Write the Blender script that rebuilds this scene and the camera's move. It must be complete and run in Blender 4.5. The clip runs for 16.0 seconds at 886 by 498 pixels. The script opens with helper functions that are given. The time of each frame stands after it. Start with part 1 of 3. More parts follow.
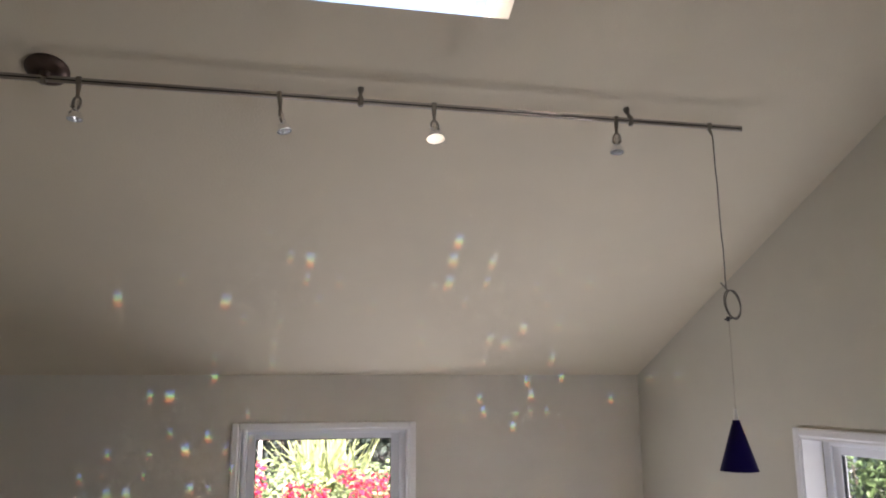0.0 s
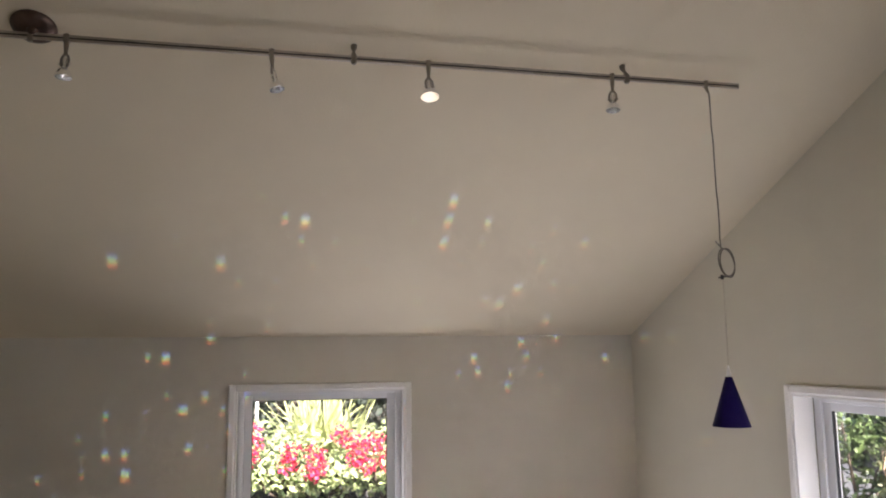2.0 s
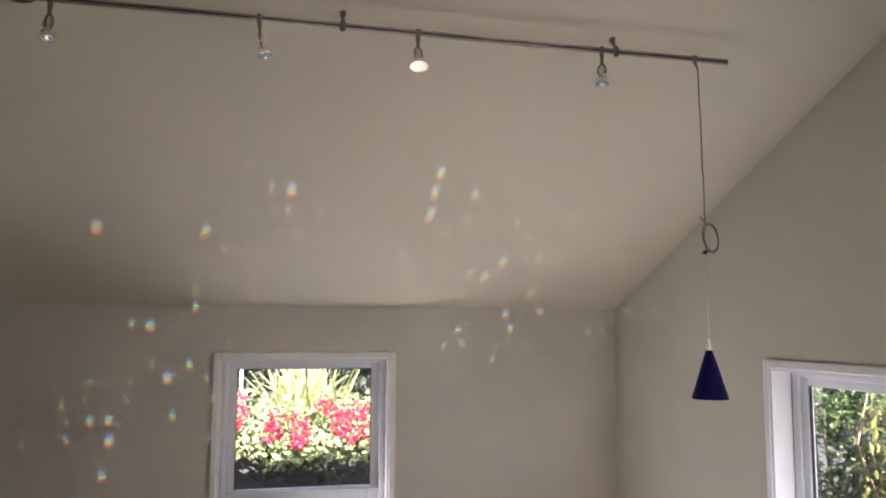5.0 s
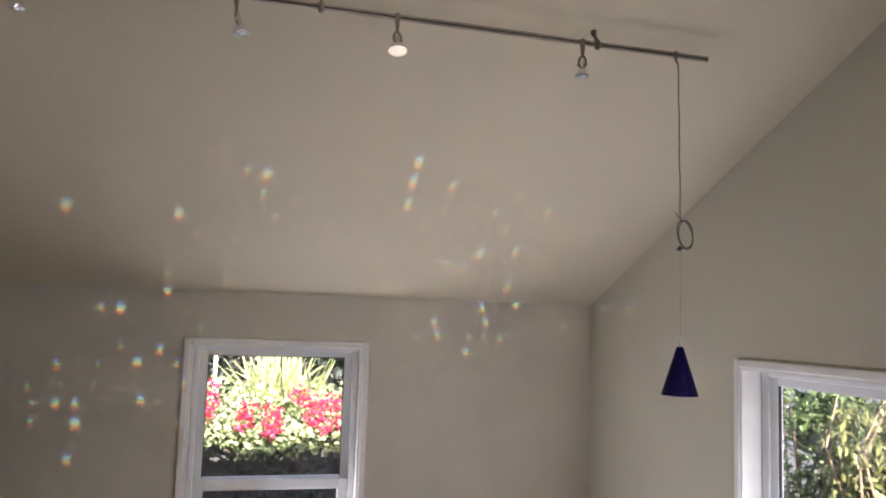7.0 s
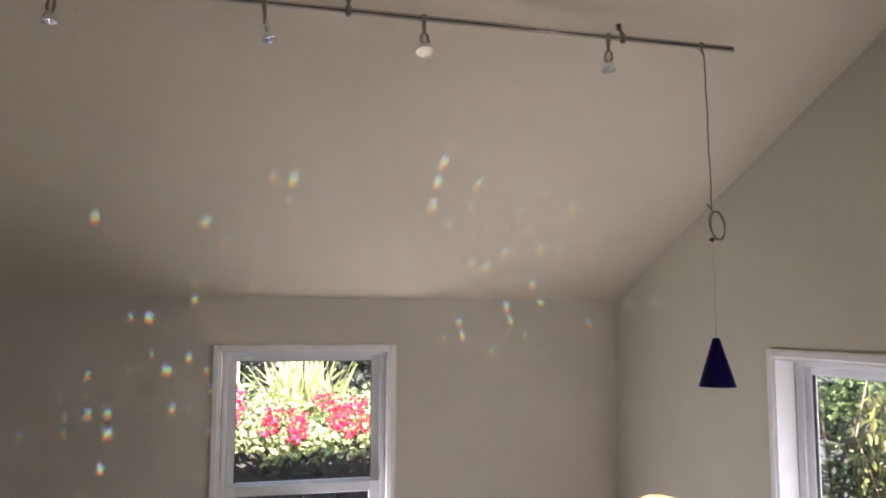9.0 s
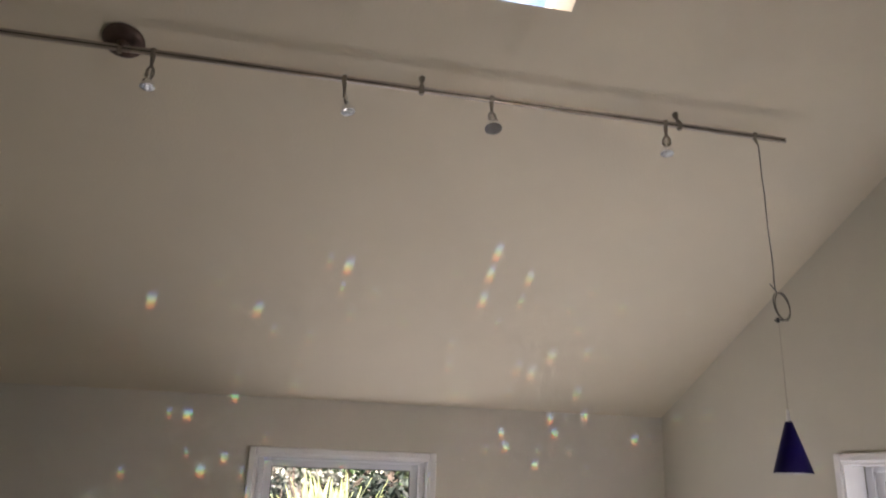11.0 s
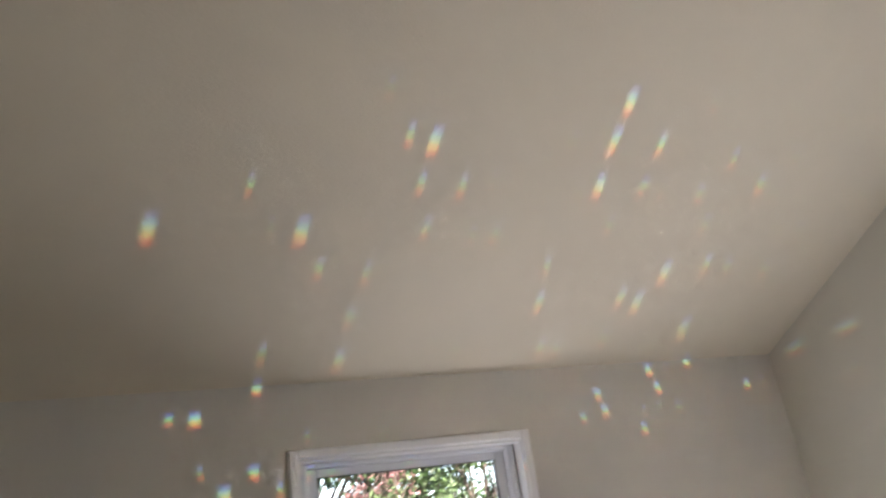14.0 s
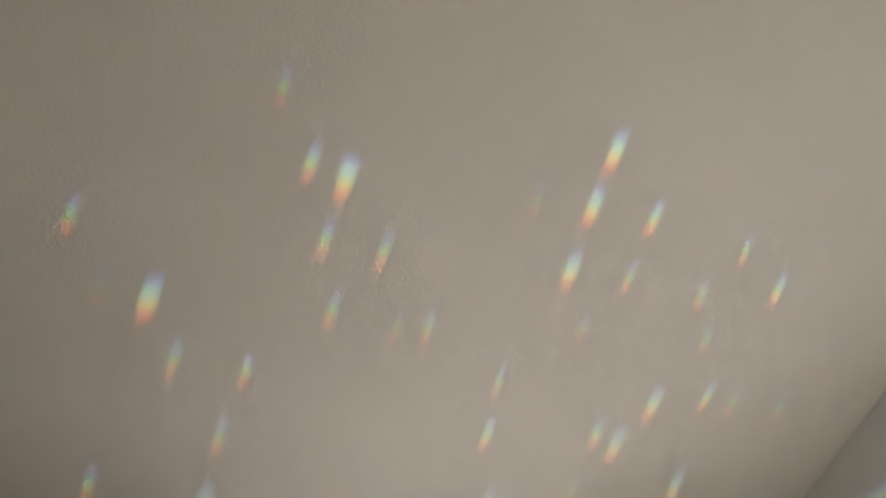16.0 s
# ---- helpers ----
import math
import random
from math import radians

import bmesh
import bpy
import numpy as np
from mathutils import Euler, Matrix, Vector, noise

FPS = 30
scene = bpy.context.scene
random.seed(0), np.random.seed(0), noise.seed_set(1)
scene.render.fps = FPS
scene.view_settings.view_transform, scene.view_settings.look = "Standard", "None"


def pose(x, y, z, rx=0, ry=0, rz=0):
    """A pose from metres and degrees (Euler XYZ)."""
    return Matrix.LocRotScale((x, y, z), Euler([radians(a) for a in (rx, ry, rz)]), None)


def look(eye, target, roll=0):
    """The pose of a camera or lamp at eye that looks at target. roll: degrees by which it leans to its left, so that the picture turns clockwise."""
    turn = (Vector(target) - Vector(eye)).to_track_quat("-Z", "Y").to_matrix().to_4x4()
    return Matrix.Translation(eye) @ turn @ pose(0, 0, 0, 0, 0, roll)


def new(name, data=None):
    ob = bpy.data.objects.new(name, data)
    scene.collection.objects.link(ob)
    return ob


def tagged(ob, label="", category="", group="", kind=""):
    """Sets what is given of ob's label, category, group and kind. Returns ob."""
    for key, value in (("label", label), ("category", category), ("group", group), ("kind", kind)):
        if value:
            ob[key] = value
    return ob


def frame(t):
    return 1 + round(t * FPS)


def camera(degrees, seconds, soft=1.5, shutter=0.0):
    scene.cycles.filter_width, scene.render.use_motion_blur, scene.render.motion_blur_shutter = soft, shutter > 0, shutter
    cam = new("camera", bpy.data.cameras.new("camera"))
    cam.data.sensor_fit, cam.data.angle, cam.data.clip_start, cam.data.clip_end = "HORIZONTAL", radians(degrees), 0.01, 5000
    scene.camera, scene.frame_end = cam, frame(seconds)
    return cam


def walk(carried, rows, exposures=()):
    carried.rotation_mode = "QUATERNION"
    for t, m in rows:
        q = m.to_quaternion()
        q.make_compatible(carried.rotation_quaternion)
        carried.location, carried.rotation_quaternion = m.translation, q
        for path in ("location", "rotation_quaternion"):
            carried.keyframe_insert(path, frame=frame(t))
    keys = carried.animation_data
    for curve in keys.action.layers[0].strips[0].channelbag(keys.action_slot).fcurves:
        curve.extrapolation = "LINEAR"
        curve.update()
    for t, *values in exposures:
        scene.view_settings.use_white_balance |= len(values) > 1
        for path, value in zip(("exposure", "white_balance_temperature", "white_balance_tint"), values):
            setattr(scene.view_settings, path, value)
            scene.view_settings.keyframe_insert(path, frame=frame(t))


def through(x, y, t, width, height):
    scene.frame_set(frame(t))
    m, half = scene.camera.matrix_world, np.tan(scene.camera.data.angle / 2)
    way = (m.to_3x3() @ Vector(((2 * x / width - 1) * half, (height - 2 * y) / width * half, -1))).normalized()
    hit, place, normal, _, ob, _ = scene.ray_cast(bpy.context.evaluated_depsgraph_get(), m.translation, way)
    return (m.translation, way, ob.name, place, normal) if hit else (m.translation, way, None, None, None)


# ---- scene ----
cam = camera(60.77, 16.0, soft=1.9, shutter=0.4)
PATH = [
    (0, look((0.113, 0.171, 2.240), (0.5149, 2.0957, 2.6043), -0.24)),
    (0.5, look((0.124, 0.185, 2.236), (0.5141, 2.1174, 2.5720), -1.29)),
    (1, look((0.115, 0.192, 2.235), (0.5454, 2.1210, 2.5428), -1.12)),
    (1.5, look((0.098, 0.187, 2.225), (0.5129, 2.1229, 2.5092), -0.46)),
    (2, look((0.111, 0.178, 2.227), (0.5309, 2.1143, 2.4977), -0.57)),
    (2.5, look((0.100, 0.172, 2.224), (0.5295, 2.1080, 2.4825), -0.37)),
    (3, look((0.105, 0.172, 2.223), (0.5365, 2.1079, 2.4770), -0.08)),
    (3.5, look((0.107, 0.180, 2.219), (0.5385, 2.1185, 2.4513), -0.75)),
    (4, look((0.099, 0.178, 2.207), (0.5233, 2.1212, 2.4195), 0.11)),
    (4.2, look((0.093, 0.172, 2.220), (0.5258, 2.1131, 2.4296), 0.12)),
    (6.3, look((0.143, 0.182, 2.204), (0.6395, 2.1103, 2.3940), 1.22)),
    (6.5, look((0.132, 0.189, 2.201), (0.6367, 2.1145, 2.3912), 1.44)),
    (7, look((0.142, 0.189, 2.200), (0.6441, 2.1152, 2.3895), 1.93)),
    (7.5, look((0.144, 0.198, 2.201), (0.6613, 2.1216, 2.3804), 1.94)),
    (8, look((0.131, 0.196, 2.206), (0.6395, 2.1230, 2.3776), 1.24)),
    (8.2, look((0.123, 0.196, 2.203), (0.6241, 2.1243, 2.3803), 0.92)),
    (10.3, look((0.015, 0.283, 2.115), (0.4762, 2.2148, 2.3541), -0.41)),
    (10.5, look((0.013, 0.306, 2.081), (0.4830, 2.2148, 2.4512), -0.54)),
    (11, look((-0.042, 0.265, 1.950), (0.3608, 2.1347, 2.5349), 1.91)),
    (11.2, look((-0.051, 0.161, 1.822), (0.408, 2.030, 2.365), -2.5)),
    (11.3, look((-0.059, 0.065, 1.733), (0.4905, 1.9139, 2.2635), -6.28)),
    (11.4, look((-0.089, -0.026, 1.673), (0.461, 1.785, 2.321), -4.0)),
    (11.5, look((-0.161, -0.070, 1.653), (0.3379, 1.7796, 2.2277), -2.67)),
    (11.8, look((-0.293, -0.091, 1.663), (0.0860, 1.7692, 2.2921), -4.86)),
    (12, look((-0.345, -0.035, 1.654), (0.0316, 1.8366, 2.2494), -4.02)),
    (12.5, look((-0.558, 0.310, 1.634), (-0.1537, 2.1457, 2.3174), -6.54)),
    (13, look((-0.605, 0.682, 1.637), (-0.2577, 2.5502, 2.2611), -7.62)),
    (13.5, look((-0.602, 1.052, 1.632), (-0.1269, 2.8742, 2.3071), -6.45)),
    (14, look((-0.471, 1.403, 1.667), (0.1845, 3.1377, 2.4164), -8.34)),
    (14.5, look((-0.325, 1.635, 1.714), (0.4758, 3.2548, 2.5710), -7.22)),
    (15, look((-0.235, 1.786, 1.745), (0.6022, 3.3635, 2.6445), -6.21)),
    (15.5, look((-0.168, 1.899, 1.752), (0.6164, 3.4530, 2.7363), -7.91)),
    (16, look((-0.137, 1.994, 1.758), (0.5711, 3.4951, 2.8731), -6.99)),
]
EXPO = 2.86
KELVIN = 6500
TINT = 20
NSPOT = 190
SPOT_POWER = 110.0
walk(cam, PATH, exposures=[(0.0, EXPO, KELVIN, TINT), (0.5, EXPO, KELVIN + 450, TINT + 1), (1.1, EXPO, KELVIN + 600, TINT + 2), (1.8, EXPO, KELVIN + 420, TINT + 1),
                           (2.5, EXPO, KELVIN + 130, TINT), (8.2, EXPO, KELVIN + 130, TINT), (11.0, EXPO, KELVIN + 300, TINT + 1), (12.3, EXPO, KELVIN + 400, TINT + 2), (13.1, EXPO + 0.16, KELVIN + 50, TINT - 2),
                           (14.2, EXPO + 0.16, KELVIN, TINT - 2), (16.0, EXPO + 0.02, KELVIN - 50, TINT - 4)])

# ---- light ----
SUN = Vector((-0.02, 1.0, -0.60)).normalized()
world = bpy.data.worlds.new("world")
scene.world = world
world.use_nodes = True
nt = world.node_tree
sky = nt.nodes.new("ShaderNodeTexSky")
sky.sky_type = "NISHITA"
sky.sun_disc = False
sky.sun_elevation = math.asin(-SUN.z)
sky.sun_rotation = math.atan2(-SUN.x, -SUN.y)
nt.links.new(sky.outputs[0], nt.nodes["Background"].inputs[0])
nt.nodes["Background"].inputs[1].default_value = 0.085


def lamp(name, kind, energy, colour, m, **extra):
    d = bpy.data.lights.new(name, kind)
    d.energy, d.color = energy, colour
    if "size" in extra:
        d.shape, d.size, d.size_y = "RECTANGLE", extra["size"], extra["size_y"]
    if "spread" in extra:
        d.spread = radians(extra["spread"])
    if "angle" in extra:
        d.angle = radians(extra["angle"])
    if "radius" in extra:
        d.shadow_soft_size = extra["radius"]
    ob = new(name, d)
    ob.matrix_world = m
    return ob


lamp("sun", "SUN", 5.0, (1.0, 0.93, 0.82), look((0, 0, 0), SUN), angle=0.53)

# the room, in metres: north wall, east and west gables, eaves height and pitch of the ceiling
YN, XE, XW, ZE, PITCH = 4.118, 2.038, -1.400, 2.313, 0.425
RIDGE = 0.0


def zc(y):
    return ZE + PITCH * (YN - abs(y - RIDGE) - RIDGE)


# area lamps stand in for daylight of the lower sashes, which stand below the view
lamp("daylight_stand_in", "AREA", 1.62, (0.91, 0.94, 1.0), look((0.33, YN - 0.004, 0.92), (1.62, 2.1, 2.2)), size=0.50, size_y=0.26, spread=152)
lamp("daylight_stand_in", "AREA", 0.55, (0.86, 0.93, 1.0), look((XE - 0.03, 1.10, 1.30), (1.0, 2.3, 2.3)), size=0.5, size_y=0.5, spread=160)
lamp("daylight_stand_in", "AREA", 0.58, (0.86, 0.93, 1.0), look((XE - 0.03, 2.42, 1.25), (0.9, 3.0, 2.3)), size=0.5, size_y=0.5, spread=160)
# added to brighten the screen, in an assumed southern stretch of the east window
lamp("daylight_stand_in", "AREA", 0.40, (0.94, 0.97, 1.0), look((XE - 0.03, 0.55, 1.35), (0.6, 1.7, 1.45)), size=0.5, size_y=0.9, spread=100)


# ---- materials ----
def material(name, colour, rough=0.5, metal=0.0, vary=0.10, scale=6.0, grain=0.0, grain_scale=120.0, stretch=(1, 1, 1), spec=0.5,
             random_tint=0.0, island=0.0, trans=0.0, coat=0.0):
    m = bpy.data.materials.new(name)
    m.use_nodes = True
    t = m.node_tree
    b = t.nodes["Principled BSDF"]
    b.inputs["Roughness"].default_value, b.inputs["Metallic"].default_value = rough, metal
    b.inputs["Specular IOR Level"].default_value = spec
    b.inputs["Transmission Weight"].default_value = trans
    b.inputs["Coat Weight"].default_value = coat
    co = t.nodes.new("ShaderNodeTexCoord")
    mp = t.nodes.new("ShaderNodeMapping")
    mp.inputs["Scale"].default_value = stretch
    t.links.new(co.outputs["Object"], mp.inputs[0])
    broad = t.nodes.new("ShaderNodeTexNoise")
    broad.inputs["Scale"].default_value, broad.inputs["Detail"].default_value = scale, 5.0
    t.links.new(mp.outputs[0], broad.inputs["Vector"])
    fine = t.nodes.new("ShaderNodeTexNoise")
    fine.inputs["Scale"].default_value, fine.inputs["Detail"].default_value = grain_scale, 3.0
    t.links.new(mp.outputs[0], fine.inputs["Vector"])
    ramp = t.nodes.new("ShaderNodeValToRGB")
    ramp.color_ramp.elements[0].position, ramp.color_ramp.elements[1].position = 0.3, 0.7
    ramp.color_ramp.elements[0].color = (*[c * (1 - vary) for c in colour], 1)
    ramp.color_ramp.elements[1].color = (*[min(1, c * (1 + vary)) for c in colour], 1)
    t.links.new(broad.outputs[0], ramp.inputs[0])
    out = ramp.outputs[0]
    if random_tint or island:
        hsv = t.nodes.new("ShaderNodeHueSaturation")
        src = t.nodes.new("ShaderNodeObjectInfo") if random_tint else t.nodes.new("ShaderNodeNewGeometry")
        amount = random_tint or island
        rng = t.nodes.new("ShaderNodeMapRange")
        rng.inputs["To Min"].default_value, rng.inputs["To Max"].default_value = 1 - amount, 1 + amount
        t.links.new(src.outputs["Random" if random_tint else "Random Per Island"], rng.inputs["Value"])
        t.links.new(rng.outputs[0], hsv.inputs["Value"])
        t.links.new(out, hsv.inputs["Color"])
        out = hsv.outputs[0]
    t.links.new(out, b.inputs["Base Color"])
    if grain:
        bump = t.nodes.new("ShaderNodeBump")
        bump.inputs["Strength"].default_value, bump.inputs["Distance"].default_value = grain, 0.003
        t.links.new(fine.outputs[0], bump.inputs["Height"])
        t.links.new(bump.outputs[0], b.inputs["Normal"])
    return m


def leafy(name, colour, island=0.45, through=0.35, rough=0.45):
    m = material(name, colour, rough, vary=0.25, scale=9.0, island=island)
    t = m.node_tree
    b = t.nodes["Principled BSDF"]
    tr = t.nodes.new("ShaderNodeBsdfTranslucent")
    mix = t.nodes.new("ShaderNodeMixShader")
    mix.inputs[0].default_value = through
    src = b.inputs["Base Color"].links[0].from_socket
    t.links.new(src, tr.inputs[0])
    t.links.new(b.outputs[0], mix.inputs[1])
    t.links.new(tr.outputs[0], mix.inputs[2])
    t.links.new(mix.outputs[0], t.nodes["Material Output"].inputs[0])
    return m


def glass_material(name):
    m = bpy.data.materials.new(name)
    m.use_nodes = True
    t = m.node_tree
    b = t.nodes["Principled BSDF"]
    b.inputs["Base Color"].default_value = (0.97, 0.98, 0.98, 1)
    b.inputs["Roughness"].default_value = 0.02
    b.inputs["IOR"].default_value = 1.45
    b.inputs["Transmission Weight"].default_value = 1.0
    return m


WALL = material("cream_wall_paint", (0.562, 0.525, 0.462), 0.75, vary=0.025, scale=2.2, grain=0.25, grain_scale=160, spec=0.25)
CEIL = material("cream_ceiling_paint", (0.680, 0.603, 0.472), 0.8, vary=0.03, scale=1.6, grain=0.3, grain_scale=140, spec=0.2)
SAGE = material("sage_cream_wall_paint", (0.545, 0.55, 0.44), 0.75, vary=0.025, scale=2.2, grain=0.25, grain_scale=160, spec=0.25)
EASTPAINT = material("pale_sage_wall_paint", (0.545, 0.515, 0.43), 0.75, vary=0.025, scale=2.2, grain=0.25, grain_scale=160, spec=0.25)
TRIM = material("white_trim_paint", (0.78, 0.76, 0.75), 0.35, vary=0.03, scale=9, grain=0.06, grain_scale=90)
VINYL = material("white_vinyl", (0.74, 0.74, 0.76), 0.4, vary=0.02, scale=12)
GASKET = material("dark_gasket", (0.03, 0.03, 0.035), 0.6, vary=0.2, scale=30)
FLOOR = material("walnut_floor", (0.13, 0.085, 0.055), 0.4, vary=0.25, scale=5, grain=0.2, stretch=(12, 1, 1))
PINE = material("honey_pine", (0.47, 0.285, 0.145), 0.38, vary=0.22, scale=7, grain=0.15, grain_scale=60, stretch=(14, 14, 1), random_tint=0.10)
# the screen's pine again, darkened by the shade bars show against bright paper
MUNTIN = material("shaded_pine_lattice", (0.33, 0.22, 0.14), 0.45, vary=0.2, scale=9, stretch=(14, 14, 1))
PAPER = material("rice_paper", (0.88, 0.89, 0.92), 0.9, vary=0.04, scale=25, grain=0.25, grain_scale=220, spec=0.1)
tr = PAPER.node_tree.nodes.new("ShaderNodeBsdfTranslucent")
tr.inputs[0].default_value = (0.88, 0.89, 0.92, 1)
mx = PAPER.node_tree.nodes.new("ShaderNodeMixShader")
mx.inputs[0].default_value = 0.6
PAPER.node_tree.links.new(PAPER.node_tree.nodes["Principled BSDF"].outputs[0], mx.inputs[1])
PAPER.node_tree.links.new(tr.outputs[0], mx.inputs[2])
PAPER.node_tree.links.new(mx.outputs[0], PAPER.node_tree.nodes["Material Output"].inputs[0])
NICKEL = material("brushed_nickel", (0.30, 0.27, 0.235), 0.34, 0.9, vary=0.12, scale=30, grain=0.1, grain_scale=300)
STEEL = material("satin_steel_rail", (0.48, 0.43, 0.39), 0.38, 0.85, vary=0.1, scale=15, grain=0.05)
BRONZE = material("aged_bronze", (0.11, 0.075, 0.062), 0.42, 0.75, vary=0.3, scale=24, grain=0.3, grain_scale=90)
CHROME = material("bright_chrome", (0.85, 0.84, 0.83), 0.12, 1.0, vary=0.04, scale=20)
MIRROR = material("dichroic_mirror", (0.92, 0.93, 0.95), 0.22, 1.0, vary=0.03, scale=40)
CORD = material("grey_braided_cord", (0.17, 0.155, 0.135), 0.55, 0.3, vary=0.25, scale=160)
BLUE = material("cobalt_glass", (0.003, 0.001, 0.04), 0.55, vary=0.15, scale=14, spec=0.08)
OPAL = material("white_opal_glass", (0.8, 0.8, 0.82), 0.5, vary=0.02)
ALU = material("satin_aluminium", (0.86, 0.85, 0.83), 0.45, 0.55, vary=0.03, scale=20)
DARKWOOD = material("dark_stained_wood", (0.045, 0.028, 0.02), 0.4, vary=0.3, scale=12, stretch=(1, 1, 0.1))
POLE = material("grey_pole_metal", (0.33, 0.32, 0.31), 0.3, 0.8, vary=0.15, scale=20)
BRASS = material("brass", (0.70, 0.48, 0.18), 0.3, 1.0, vary=0.1, scale=40)
LOUVER = material("white_louver_paint", (0.70, 0.72, 0.68), 0.5, vary=0.04, scale=8)
# near black: the shade of the unlit closet is put into the paint
CLOSET = material("closet_shade_paint", (0.07, 0.05, 0.045), 0.8, vary=0.05)
GLASS = glass_material("clear_glass")
LENS = glass_material("coated_lens")
gl = LENS.node_tree.nodes.new("ShaderNodeBsdfGlossy")
gl.inputs["Roughness"].default_value = 0.15
mx = LENS.node_tree.nodes.new("ShaderNodeMixShader")
mx.inputs[0].default_value = 0.5
LENS.node_tree.links.new(LENS.node_tree.nodes["Principled BSDF"].outputs[0], mx.inputs[1])
LENS.node_tree.links.new(gl.outputs[0], mx.inputs[2])
LENS.node_tree.links.new(mx.outputs[0], LENS.node_tree.nodes["Material Output"].inputs[0])
SLATE = material("dark_slate_board", (0.022, 0.022, 0.028), 0.8, vary=0.35, scale=9, grain=0.3, stretch=(8, 8, 0.6), random_tint=0.35)
SOIL = material("garden_soil", (0.11, 0.09, 0.06), 0.9, vary=0.4, scale=3, grain=0.8, grain_scale=30)
FENCE = material("weathered_fence_board", (0.040, 0.040, 0.044), 0.8, vary=0.35, scale=9, grain=0.3, stretch=(8, 8, 0.6), random_tint=0.35)
BARK = material("grey_brown_bark", (0.075, 0.058, 0.045), 0.85, vary=0.4, scale=16, grain=0.8, grain_scale=60, stretch=(3, 3, 0.6))
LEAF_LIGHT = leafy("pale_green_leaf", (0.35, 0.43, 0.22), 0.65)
LEAF_MID = leafy("green_leaf", (0.07, 0.11, 0.042), 0.75)
LEAF_SILVER = leafy("silvery_leaf", (0.21, 0.22, 0.19), 0.6)
LEAF_PALE = leafy("bright_pale_leaf", (0.10, 0.14, 0.065), 0.85)
LEAF_DARK = leafy("dark_green_leaf", (0.035, 0.075, 0.025), 0.6, 0.25)
# near-black leaf: the shade of the garden's depth is put into the colour
LEAF_SHADE = leafy("painted_shade_leaf", (0.010, 0.018, 0.012), 0.6, 0.1, 0.7)
LEAF_OLIVE = leafy("olive_leaf", (0.125, 0.14, 0.052), 0.8, 0.3)
SPIKE = leafy("sword_leaf", (0.38, 0.43, 0.20), 0.35, 0.25)
PETAL = leafy("crimson_petal", (0.52, 0.03, 0.085), 0.35, 0.3)
PLUM = leafy("plum_leaf", (0.20, 0.105, 0.10), 0.4, 0.3)
STUCCO = material("white_stucco", (0.72, 0.69, 0.68), 0.9, vary=0.06, scale=6, grain=0.5, grain_scale=50)
ROOFING = material("grey_shingle", (0.16, 0.16, 0.17), 0.9, vary=0.25, scale=14, grain=0.6, grain_scale=40)
FASCIA = material("slate_blue_fascia", (0.10, 0.14, 0.22), 0.5, vary=0.12, scale=10)


# ---- mesh helpers ----
def bar(bm, a, b, bevel=0.0):
    """An upright box from corner a to corner b, its edges rounded off by bevel."""
    got = bmesh.ops.create_cube(bm, size=1)["verts"]
    for v in got:
        v.co = Vector([(a[i] + b[i]) / 2 + v.co[i] * (b[i] - a[i]) for i in range(3)])
    if bevel:
        edges = list({e for v in got for e in v.link_edges})
        bmesh.ops.bevel(bm, geom=edges, offset=bevel, segments=2, profile=0.5, affect="EDGES")
    return bm


def prism(bm, poly, lo, hi, axis):
    """A polygon pushed from lo to hi along an axis; poly gives the other two coordinates."""
    def at(p, h):
        return (h, p[0], p[1]) if axis == 0 else (p[0], h, p[1])
    a = [bm.verts.new(at(p, lo)) for p in poly]
    b = [bm.verts.new(at(p, hi)) for p in poly]
    bm.faces.new(a), bm.faces.new(list(reversed(b)))
    for i in range(len(poly)):
        j = (i + 1) % len(poly)
        bm.faces.new((a[j], a[i], b[i], b[j]))
    return bm


def lathe(bm, profile, m=Matrix(), steps=24, flute=0, deep=0.0):
    """Turns a profile of (radius, height) round z; flute: facets pressed into it."""
    rings = []
    for r, h in profile:
        ring = []
        for i in range(steps):
            a = 2 * math.pi * i / steps
            k = 1 + (deep * math.cos(a * flute) if flute else 0)
            ring.append(bm.verts.new(m @ Vector((r * k * math.cos(a), r * k * math.sin(a), h))))
        rings.append(ring)
    for p, q in zip(rings, rings[1:]):
        for i in range(steps):
            j = (i + 1) % steps
            bm.faces.new((p[i], p[j], q[j], q[i]))
    for ring, flip in ((rings[0], True), (rings[-1], False)):
        if (ring[0].co - ring[steps // 2].co).length > 1e-5:
            bm.faces.new(list(reversed(ring)) if flip else ring)
    return bm


def tube(bm, points, radii, steps=8):
    """A round tube along points, each with its radius."""
    rings = []
    pts = [Vector(p) for p in points]
    side = None
    for i, p in enumerate(pts):
        way = (pts[min(i + 1, len(pts) - 1)] - pts[max(i - 1, 0)]).normalized()
        if side is None:
            side = way.orthogonal().normalized()
        side = (side - way * side.dot(way)).normalized()
        up = way.cross(side)
        r = radii if isinstance(radii, float) else radii[i]
        rings.append([bm.verts.new(p + r * (math.cos(a) * side + math.sin(a) * up)) for a in [2 * math.pi * k / steps for k in range(steps)]])
    for p, q in zip(rings, rings[1:]):
        for i in range(steps):
            j = (i + 1) % steps
            bm.faces.new((p[i], p[j], q[j], q[i]))
    bm.faces.new(list(reversed(rings[0]))), bm.faces.new(rings[-1])
    return bm


def mesh(name, bm, mat, smooth=False):
    me = bpy.data.meshes.new(name)
    bmesh.ops.recalc_face_normals(bm, faces=bm.faces[:])
    bm.to_mesh(me)
    bm.free()
    me.materials.append(mat)
    if smooth:
        for p in me.polygons:
            p.use_smooth = True
        me.set_sharp_from_angle(angle=radians(40))
    return me


